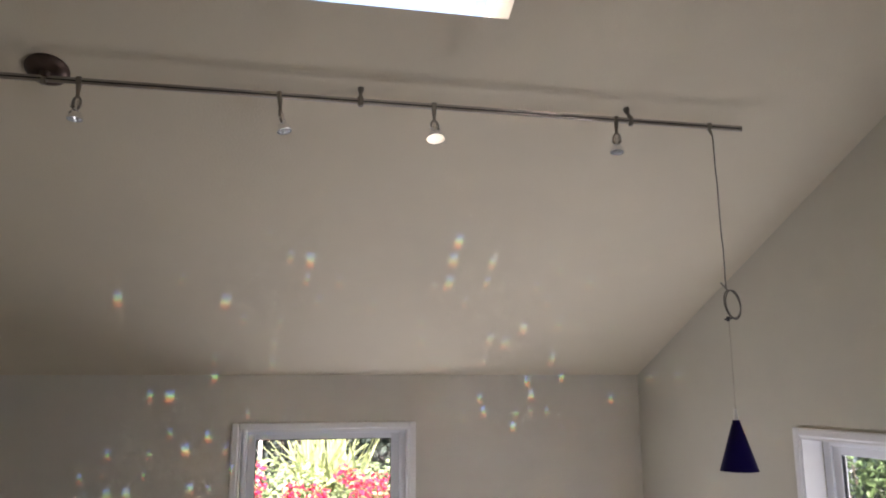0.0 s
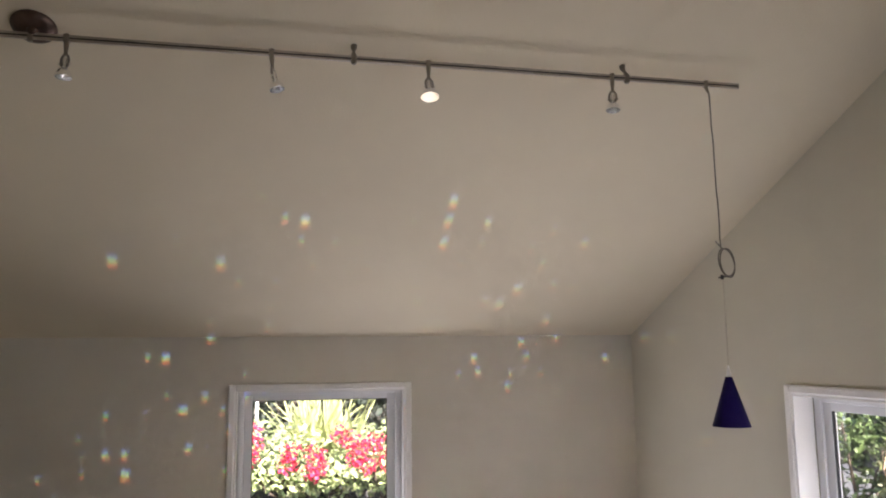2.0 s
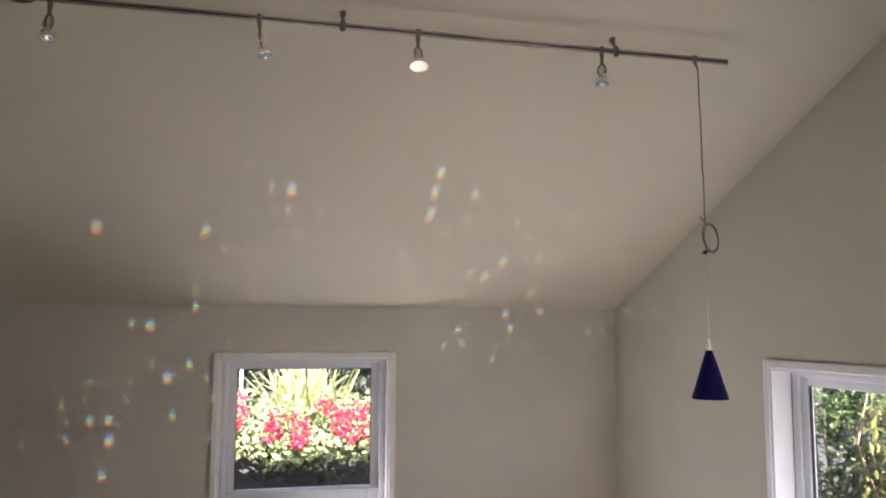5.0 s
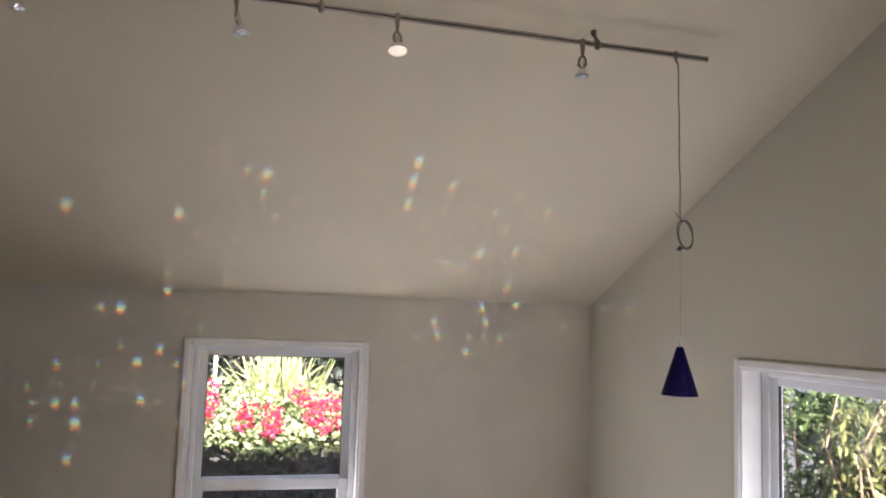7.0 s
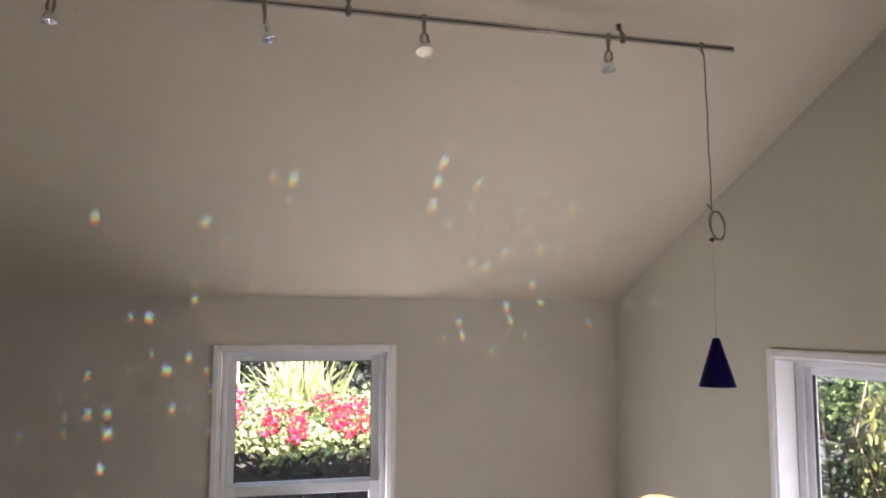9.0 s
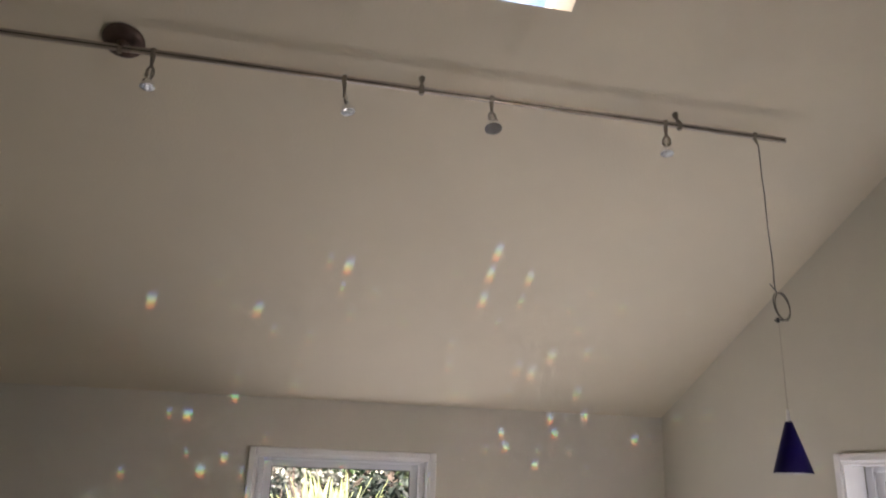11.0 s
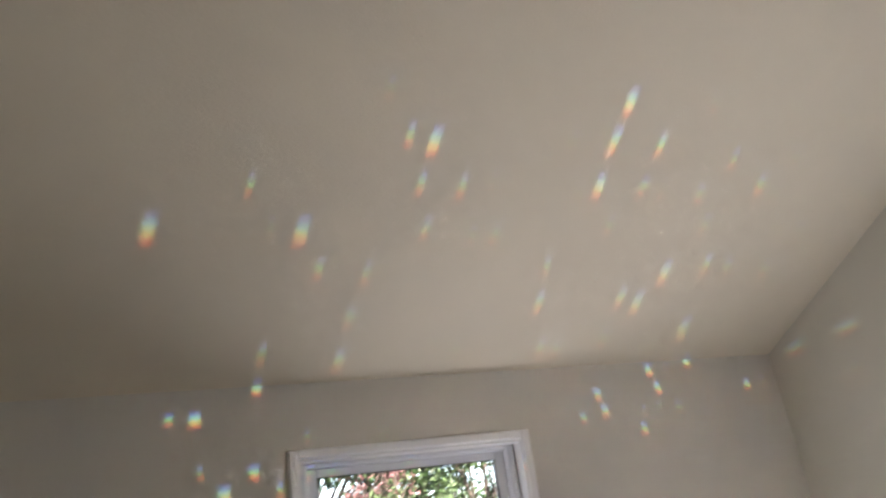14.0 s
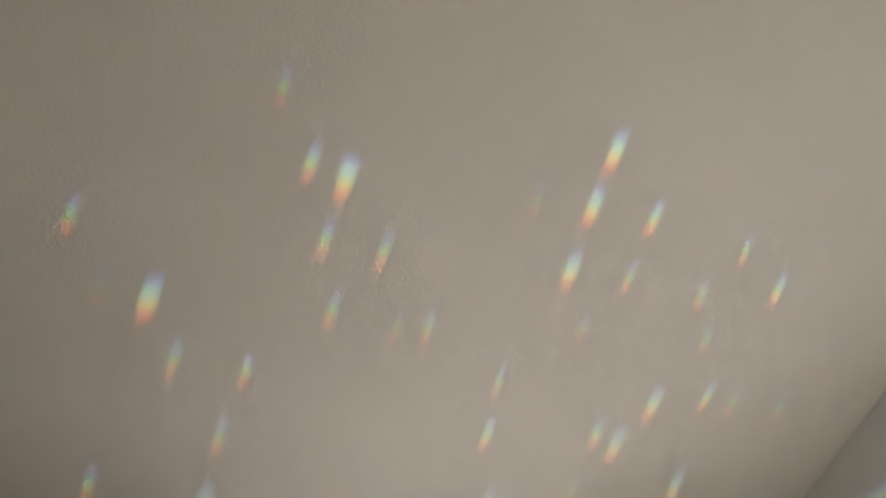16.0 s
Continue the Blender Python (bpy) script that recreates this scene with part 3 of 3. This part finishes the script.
for k, (a, b) in enumerate(zip(JOINTS, JOINTS[1:])):
    dx, dy = b[0] - a[0], b[1] - a[1]
    m = pose(a[0], a[1], 0, 0, 0, math.degrees(math.atan2(dy, dx)))
    bm = bmesh.new()
    bar(bm, (0.003, -PT / 2, 0), (0.003 + STILE, PT / 2, PH), 0.0025)
    bar(bm, (PW - 0.003 - STILE, -PT / 2, 0), (PW - 0.003, PT / 2, PH), 0.0025)
    panel = part("panel", bm, PINE, screen, "pine framed rice paper panel", m=m)
    for z in (0.06, PH - TOPR):
        bm = bmesh.new()
        bar(bm, (0.003 + STILE, -PT / 2 + 0.001, z), (PW - 0.003 - STILE, PT / 2 - 0.001, z + TOPR), 0.002)
        part("rail", bm, PINE, panel)
    left, low = 0.003 + STILE, 0.06 + TOPR
    bm = bmesh.new()
    bar(bm, (left - 0.004, 0.0062, low - 0.004), (left + CLEAR_W + 0.004, 0.0074, low + CLEAR_H + 0.004))
    part("paper", bm, PAPER, panel, "white rice paper")
    for i in range(1, COLS):
        ob = new("muntin", muntin_v)
        ob.parent = panel
        ob.matrix_local = Matrix.LocRotScale((left + CLEAR_W * i / COLS, 0, low), None, (1, 1, CLEAR_H))
    for j in range(1, ROWS):
        ob = new("muntin", muntin_h)
        ob.parent = panel
        ob.matrix_local = pose(left, 0, low + CLEAR_H - 0.118 * j)
    if k:
        for z in (0.25, 0.9, 1.60):
            bm = bmesh.new()
            bar(bm, (-0.006, -0.014 if k % 2 else 0.006, z), (0.014, -0.006 if k % 2 else 0.014, z + 0.05), 0.001)
            part("hinge", bm, BRASS, panel, "brass hinge")

# ---- the garden ----
bm = bmesh.new()
R = 400.0
vs = [bm.verts.new((R * math.cos(a), R * math.sin(a), -0.22)) for a in [2 * math.pi * i / 48 for i in range(48)]]
bm.faces.new(vs)
structure("ground", bm, SOIL, "bare garden soil")


def leaves(rng, count, place, size, long=1.6, droop=0.3):
    """Leaves as bent diamonds; place() gives each one's spot."""
    verts, faces = [], []
    for _ in range(count):
        p = Vector(place())
        s = size * rng.uniform(0.6, 1.35)
        turn = Euler((rng.uniform(-1.0, 1.0), rng.uniform(-1.0, 1.0) + droop, rng.uniform(0, 6.283))).to_matrix()
        n = len(verts)
        for q in ((0, 0, 0), (0.5 * s * long, 0.5 * s, 0.12 * s), (s * long, 0, -0.10 * s), (0.5 * s * long, -0.5 * s, 0.12 * s)):
            verts.append(p + turn @ Vector(q))
        faces.append((n, n + 1, n + 2))
        faces.append((n, n + 2, n + 3))
    return verts, faces


def leaf_part(name, data, mat, parent, label=""):
    me = bpy.data.meshes.new(name)
    me.from_pydata([tuple(v) for v in data[0]], [], data[1])
    me.materials.append(mat)
    ob = new(name, me)
    ob.parent = parent
    if label:
        ob["label"] = label
    return ob


def clumped(rng, clumps):
    """A place near one of the clumps: (centre, radii)."""
    def place():
        c, r = clumps[rng.randrange(len(clumps))]
        while True:
            q = Vector((rng.uniform(-1, 1), rng.uniform(-1, 1), rng.uniform(-1, 1)))
            if 0.35 < q.length < 1:
                return (c[0] + q.x * r[0], c[1] + q.y * r[1], c[2] + q.z * r[2])
    return place


def boughs(bm, rng, base, tips, thick):
    for tip in tips:
        mid = [(base[i] + tip[i]) / 2 + rng.uniform(-0.12, 0.12) for i in range(2)] + [base[2] * 0.45 + tip[2] * 0.55]
        tube(bm, [base, mid, tip], [thick, thick * 0.6, thick * 0.2], 6)


def tree(seed, x, y, high, spread, mat, leaf_size, count, label, low=0.35):
    rng = random.Random(seed)
    root = thing("tree", pose(x, y, -0.22), label, "tree", "garden trees")
    bm = bmesh.new()
    fork = (rng.uniform(-0.2, 0.2), rng.uniform(-0.2, 0.2), high * low)
    tube(bm, [(0, 0, 0), (fork[0] * 0.4, fork[1] * 0.6, fork[2] * 0.5), fork], [0.13, 0.10, 0.085], 10)
    clumps = []
    for i in range(24):
        a, d = rng.uniform(0, 6.283), spread * math.sqrt(rng.uniform(0.03, 1))
        z = high * rng.uniform(low + 0.02, 1.0)
        k = rng.uniform(0.22, 0.42) * spread
        clumps.append(((d * math.cos(a), d * math.sin(a), z), (k, k, k * 0.7)))
    boughs(bm, rng, fork, [c for c, _ in clumps], 0.032)
    part("trunk", bm, BARK, root, "grey-brown trunk and limbs", True)
    leaf_part("crown", leaves(rng, count, clumped(rng, clumps), leaf_size), mat, root, "uneven leafy crown with gaps")
    return root


# flowering shrub spilling over the fence
rng = random.Random(11)
shrub = thing("flowering_shrub", pose(0, 0, -0.22), "pale green shrub with crimson blossom spilling over the fence", "shrub")
clumps = []
for i in range(34):
    x = -0.9 + 3.4 * i / 33 + rng.uniform(-0.1, 0.1)
    clumps.append(((x, 6.78 + rng.uniform(-0.2, 0.25), 1.62 + rng.uniform(-0.14, 0.12)), (0.24, 0.22, 0.2)))
    clumps.append(((x, 6.46 + rng.uniform(-0.08, 0.08), 1.45 + 0.10 * (x / 1.5) + rng.uniform(-0.07, 0.12)), (0.2, 0.16, 0.16)))
bm = bmesh.new()
for base in ((-0.6, 7.0, 0), (0.5, 7.05, 0), (1.6, 7.0, 0)):
    boughs(bm, rng, base, [c for c, _ in rng.sample(clumps, 14)], 0.03)
part("stems", bm, BARK, shrub, "woody stems", True)
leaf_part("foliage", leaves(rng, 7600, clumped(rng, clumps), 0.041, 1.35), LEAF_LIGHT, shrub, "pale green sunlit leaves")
BLOOMS = [(-0.08, 6.33, 1.64), (-0.07, 6.32, 1.53), (-0.10, 6.33, 1.44), (0.22, 6.32, 1.49), (0.20, 6.31, 1.38), (0.40, 6.32, 1.46), (0.42, 6.31, 1.38), (0.39, 6.31, 1.30),
          (0.60, 6.33, 1.60), (0.68, 6.32, 1.54), (0.76, 6.32, 1.48), (0.72, 6.31, 1.41), (0.87, 6.33, 1.54), (0.92, 6.32, 1.43), (0.80, 6.31, 1.35), (0.95, 6.34, 1.36), (-0.75, 6.4, 1.5), (1.5, 6.4, 1.5)]
for c in BLOOMS:
    leaf_part("blossom", leaves(rng, 65, clumped(rng, [((c[0], c[1], c[2] + 0.22), (0.085, 0.05, 0.07))]), 0.030, 1.1), PETAL, shrub, "crimson blossom cluster")

# sword-leaved plant behind it
rng = random.Random(3)
yucca = thing("sword_plant", pose(0.50, 7.15, -0.22), "clump of spiky plants with long pale sword-shaped leaves", "plant")
part("stem", tube(bmesh.new(), [(0, 0, 0), (0.02, 0, 0.9), (0, 0, 1.60)], [0.09, 0.08, 0.06], 10), BARK, yucca, smooth=True)
for i in range(190):
    a, e = rng.uniform(0, 6.283), rng.uniform(0.55, 1.5)
    foot = Vector((rng.gauss(0, 0.13), rng.gauss(0, 0.08), 1.56 + rng.uniform(0, 0.06)))
    way = Vector((math.cos(a) * math.cos(e), math.sin(a) * math.cos(e), math.sin(e)))
    side = way.cross(Vector((0, 0, 1))).normalized()
    n = rng.uniform(0.42, 0.72)
    bm = bmesh.new()
    prev = None
    for k in range(6):
        q = k / 5
        p = foot + way * n * q - Vector((0, 0, 0.22 * q * q * (1.2 - e * 0.6)))
        w = 0.020 * (1 - q ** 2.2) + 0.001
        row = [bm.verts.new(p - side * w), bm.verts.new(p - way.cross(side) * 0.004), bm.verts.new(p + side * w)]
        if prev:
            bm.faces.new((prev[0], prev[1], row[1], row[0])), bm.faces.new((prev[1], prev[2], row[2], row[1]))
        prev = row
    part("leaf", bm, SPIKE, yucca)

# board fence, in the shrub's shade
fence = thing("fence", pose(0, 6.68, -0.22), "dark weathered board fence under the flowering shrub", "fence")
board = mesh("board", bar(bmesh.new(), (-0.0695, -0.011, 0), (0.0695, 0.011, 1.52), 0.003), FENCE)
for i in range(46):
    ob = new("board", board)
    ob.parent = fence
    ob.matrix_local = pose(-2.9 + 0.14 * i, 0, 0)
for z in (0.35, 1.3):
    part("rail", bar(bmesh.new(), (-3, 0.012, z), (3.55, 0.05, z + 0.09), 0.004), FENCE, fence)
# hedge added as a dark backdrop, its leaves coloured as if in shade
rng = random.Random(51)
hedge = thing("hedge", pose(0.4, 8.7, -0.22), "tall clipped hedge at the back of the garden, shade put into its leaf colour", "hedge")
cl = [((rng.uniform(-3.6, 4.0), rng.uniform(-0.2, 0.2), rng.uniform(0.3, 2.05)), (0.35, 0.25, 0.3)) for _ in range(90)]
bm = bmesh.new()
boughs(bm, rng, (0, 0, 0), [c for c, _ in cl[:20]], 0.03)
part("stems", bm, BARK, hedge, smooth=True)
leaf_part("foliage", leaves(rng, 14000, clumped(rng, cl), 0.06, 1.6), LEAF_SHADE, hedge)
# low shade plants before it, shade also put into their leaf colour
rng = random.Random(21)
hedge = thing("shade_shrub", pose(0.4, 6.30, -0.22), "low shrub in the shade before the fence, shade put into its leaf colour", "shrub")
cl = [((rng.uniform(-1.6, 1.9), rng.uniform(0.0, 0.22), rng.uniform(0.75, 1.22)), (0.2, 0.13, 0.2)) for _ in range(26)]
part("stems", tube(bmesh.new(), [(0, 0, 0), (0.05, 0, 0.5), (0, 0, 0.95)], [0.03, 0.03, 0.02], 8), BARK, hedge)
leaf_part("foliage", leaves(rng, 750, clumped(rng, cl), 0.050), LEAF_SHADE, hedge)

# trees beyond
tree(31, -1.4, 10.4, 3.9, 1.6, LEAF_SILVER, 0.060, 9000, "silvery-leaved garden tree with an open crown", 0.36)
tree(32, 0.9, 11.0, 4.2, 1.7, LEAF_DARK, 0.043, 17000, "dark green garden tree beyond the fence", 0.38)
tree(33, 2.9, 10.2, 4.4, 1.6, LEAF_MID, 0.044, 16000, "leafy green garden tree with an open crown", 0.38)
tree(34, 1.42, 9.6, 3.0, 0.38, PLUM, 0.036, 600, "slender plum-leaved tree among green ones", 0.78)
tree(37, 0.35, 9.4, 2.75, 0.60, LEAF_SILVER, 0.045, 1100, "small grey-leaved tree with bare branches behind the sword-leaved plants", 0.50)
tree(38, 1.9, 8.9, 2.5, 0.65, LEAF_PALE, 0.040, 2400, "small pale green tree with bright leaves", 0.48)
tree(35, -0.2, 13.5, 5.0, 2.4, LEAF_DARK, 0.08, 8000, "dark green garden tree far behind the fence", 0.28)
tree(36, 4.2, 13.5, 5.6, 2.6, LEAF_DARK, 0.08, 9000, "dark green garden tree far behind the fence", 0.28)
post = thing("white_trellis", pose(-0.42, 7.9, -0.22), "white painted garden trellis among the plants", "trellis")
for x in (0, 0.16, 0.32):
    part("post", bar(bmesh.new(), (x, 0, 0), (x + 0.030, 0.045, 2.25), 0.004), STUCCO, post)
for z in (0.6, 1.2, 1.75, 2.15):
    part("slat", bar(bmesh.new(), (-0.04, -0.014, z), (0.40, -0.001, z + 0.03), 0.002), STUCCO, post)

# east garden: a drooping olive shrub, a green one, the neighbour's house
rng = random.Random(41)
olive = thing("drooping_shrub", pose(4.15, 4.05, -0.22), "tall shrub with drooping olive leaves and bare twigs", "shrub")
cl = [((rng.uniform(-0.25, 0.5), rng.uniform(-1.5, 0.35), rng.uniform(0.5, 1.95)), (0.24, 0.24, 0.26)) for _ in range(44)]
bm = bmesh.new()
boughs(bm, rng, (0, -0.4, 0), [c for c, _ in cl[:20]], 0.016)
for _ in range(11):
    s = rng.uniform(-1.3, 0.2)
    tube(bm, [(-0.25, s, 1.0), (-0.38, s + rng.uniform(-0.2, 0.2), 1.7), (-0.45 + rng.uniform(-0.2, 0.2), s + rng.uniform(-0.4, 0.4), 2.1)], [0.007, 0.005, 0.003], 5)
part("stems", bm, material("pale_twig", (0.36, 0.25, 0.19), 0.8, vary=0.25, scale=20), olive, "pale bare twigs", True)
leaf_part("foliage", leaves(rng, 12500, clumped(rng, cl), 0.027, 3.2, 1.0), LEAF_OLIVE, olive, "drooping olive leaves")
rng = random.Random(43)
green = thing("green_shrub", pose(4.0, 5.0, -0.22), "dense green shrub beside the house", "shrub")
cl = [((rng.uniform(-0.35, 0.5), rng.uniform(-0.55, 0.9), rng.uniform(0.5, 2.1)), (0.24, 0.24, 0.24)) for _ in range(30)]
bm = bmesh.new()
boughs(bm, rng, (0, 0, 0), [c for c, _ in cl[:16]], 0.03)
part("stems", bm, BARK, green, smooth=True)
leaf_part("foliage", leaves(rng, 7500, clumped(rng, cl), 0.032, 2.2), LEAF_MID, green, "dense green leaves")

house = thing("neighbour_house", pose(7.0, 7.4, -0.22), "low white stucco neighbour house with slate blue eaves", "house")
bm = bmesh.new()
prism(bm, [(-1.3, 0.0), (1.5, 0.0), (1.5, 2.80), (-1.3, 1.96)], 0.0, 5.0, 0)
part("wall", bm, STUCCO, house)
bm = bmesh.new()
prism(bm, [(-1.5, 1.95), (1.9, 2.97), (1.9, 3.07), (-1.5, 2.05)], -0.35, 5.3, 0)
part("roof", bm, ROOFING, house)
bm = bmesh.new()
prism(bm, [(-1.5, 1.90), (1.9, 2.92), (1.9, 3.08), (-1.5, 2.06)], -0.40, -0.355, 0)
part("fascia", bm, FASCIA, house, "slate blue fascia")
for y in (-0.9, 0.3):
    w = part("window", bar(bmesh.new(), (-0.03, y, 0.9), (-0.004, y + 0.8, 1.75), 0.004), TRIM, house, "white framed window")
    part("pane", bar(bmesh.new(), (-0.036, y + 0.07, 0.97), (-0.031, y + 0.73, 1.68)), GASKET, w)

# ---- an unseen pierced ball added in the south of the room; its lamps stand in for a sun catcher's dots of light ----
CATCH = (0.45, -1.30, 2.42)
catcher = thing("dot_caster", pose(*CATCH), "unseen pierced ball with lamps inside, standing in for a sun catcher's coloured dots of light", "sun catcher")
SR = 0.16
rng = random.Random(77)
spots = []
def aim_at(x, y, z):
    return (Vector((x, y, z)) - Vector(CATCH)).normalized()
for i in range(NSPOT):
    # each cluster is a short curved string of dots on the ceiling, the north wall or the east wall
    which, bend, step = rng.random(), rng.uniform(-0.5, 0.5), rng.uniform(0.08, 0.13)
    way = rng.uniform(-0.4, 1.2)
    if which < 0.50:
        start, big = (rng.gauss(0.75, 0.50), rng.uniform(2.95, 4.05)), 1.0
    elif which < 0.76:
        t = rng.random()
        start, big = (-0.15 - 0.85 * t + rng.gauss(0, 0.12), 2.20 - 0.62 * t + rng.gauss(0, 0.08)), 0.95
    elif which < 0.91:
        start, big = (rng.uniform(0.75, 2.0), 2.16 + rng.gauss(0, 0.10)), 0.8
    else:
        start, big = (rng.uniform(2.7, 3.9), rng.uniform(1.70, 2.25)), 0.95
    for k in range(rng.choice((1, 1, 2, 3, 4, 6))):
        du, dv = step * k * math.cos(way + bend * k * 0.3), step * k * math.sin(way + bend * k * 0.3)
        if which < 0.50:
            y = start[1] + dv
            p = (min(max(start[0] + du, -1.2), 1.95), min(y, YN), zc(min(y, YN)))
        elif which < 0.91:
            p = (start[0] + du, YN, min(start[1] + dv * 0.8, 2.29))
        else:
            p = (XE, start[0] + du, start[1] + dv * 0.5)
        spots.append((aim_at(*p), big * rng.choice((0.0003, 0.0004, 0.0005, 0.0006, 0.0008, 0.0010))))
spots = [s for i, s in enumerate(spots) if all((s[0] - t[0]).length > 0.015 for t in spots[:i])]
bm = bmesh.new()
# the pierced front: a fine grid over the aimed directions, with a small square hole at each spot
axis_az, axis_el = [math.atan2(d.x, d.y) for d, _ in spots], [math.asin(d.z) for d, _ in spots]


def ball(az, el, r=SR):
    return Vector((r * math.sin(az) * math.cos(el), r * math.cos(az) * math.cos(el), r * math.sin(el)))


AZ0, AZ1, EL0, EL1, NA, NE = -1.0, 1.0, -0.35, 0.35, 120, 44
cells = {}
for (d, hole), az, el in zip(spots, axis_az, axis_el):
    i, j = int((az - AZ0) / (AZ1 - AZ0) * NA), int((el - EL0) / (EL1 - EL0) * NE)
    if 0 <= i < NA and 0 <= j < NE and (i, j) not in cells:
        cells[(i, j)] = hole
for i in range(NA):
    for j in range(NE):
        a0, a1 = AZ0 + (AZ1 - AZ0) * i / NA, AZ0 + (AZ1 - AZ0) * (i + 1) / NA
        e0, e1 = EL0 + (EL1 - EL0) * j / NE, EL0 + (EL1 - EL0) * (j + 1) / NE
        outer = [bm.verts.new(ball(*q)) for q in ((a0, e0), (a1, e0), (a1, e1), (a0, e1))]
        hole = cells.get((i, j))
        if hole is None:
            bm.faces.new(outer)
            continue
        ca = a0 + (a1 - a0) * rng.uniform(0.3, 0.7)
        ce = e0 + (e1 - e0) * rng.uniform(0.3, 0.7)
        h = hole / SR / 2
        ring = [bm.verts.new(ball(ca + h * 1.15 * x, ce + h * 0.85 * y)) for x, y in ((-1, -1), (1, -1), (1, 1), (-1, 1))]
        for k in range(4):
            n = (k + 1) % 4
            bm.faces.new((outer[k], outer[n], ring[n], ring[k]))
bmesh.ops.remove_doubles(bm, verts=bm.verts[:], dist=1e-6)
part("pierced_front", bm, BRONZE, catcher)
bm = bmesh.new()
for (a, b, c, d) in ((AZ1, AZ0 + 2 * math.pi, EL0, EL1), (-math.pi, math.pi, EL1, math.pi / 2), (-math.pi, math.pi, -math.pi / 2, EL0)):
    for i in range(40):
        for j in range(12):
            a0, a1, e0, e1 = a + (b - a) * i / 40, a + (b - a) * (i + 1) / 40, c + (d - c) * j / 12, c + (d - c) * (j + 1) / 12
            bm.faces.new([bm.verts.new(ball(*q, SR * 1.001)) for q in ((a0, e0), (a1, e0), (a1, e1), (a0, e1))])
bmesh.ops.remove_doubles(bm, verts=bm.verts[:], dist=1e-5)
part("back", bm, BRONZE, catcher)
part("cord", tube(bmesh.new(), [(0, 0, SR), (0, 0, zc(CATCH[1]) - CATCH[2] + 0.002)], 0.002, 6), CORD, catcher)
# added lamps inside the ball, set at three heights to split the dots' colours
for k, colour in ((1.0, (1.0, 0.16, 0.05)), (0.0, (0.22, 0.95, 0.20)), (-1.0, (0.18, 0.28, 1.0))):
    lamp("dot_lamp", "POINT", SPOT_POWER, colour, pose(CATCH[0], CATCH[1], CATCH[2] + 0.00046 * k), radius=0.0003)
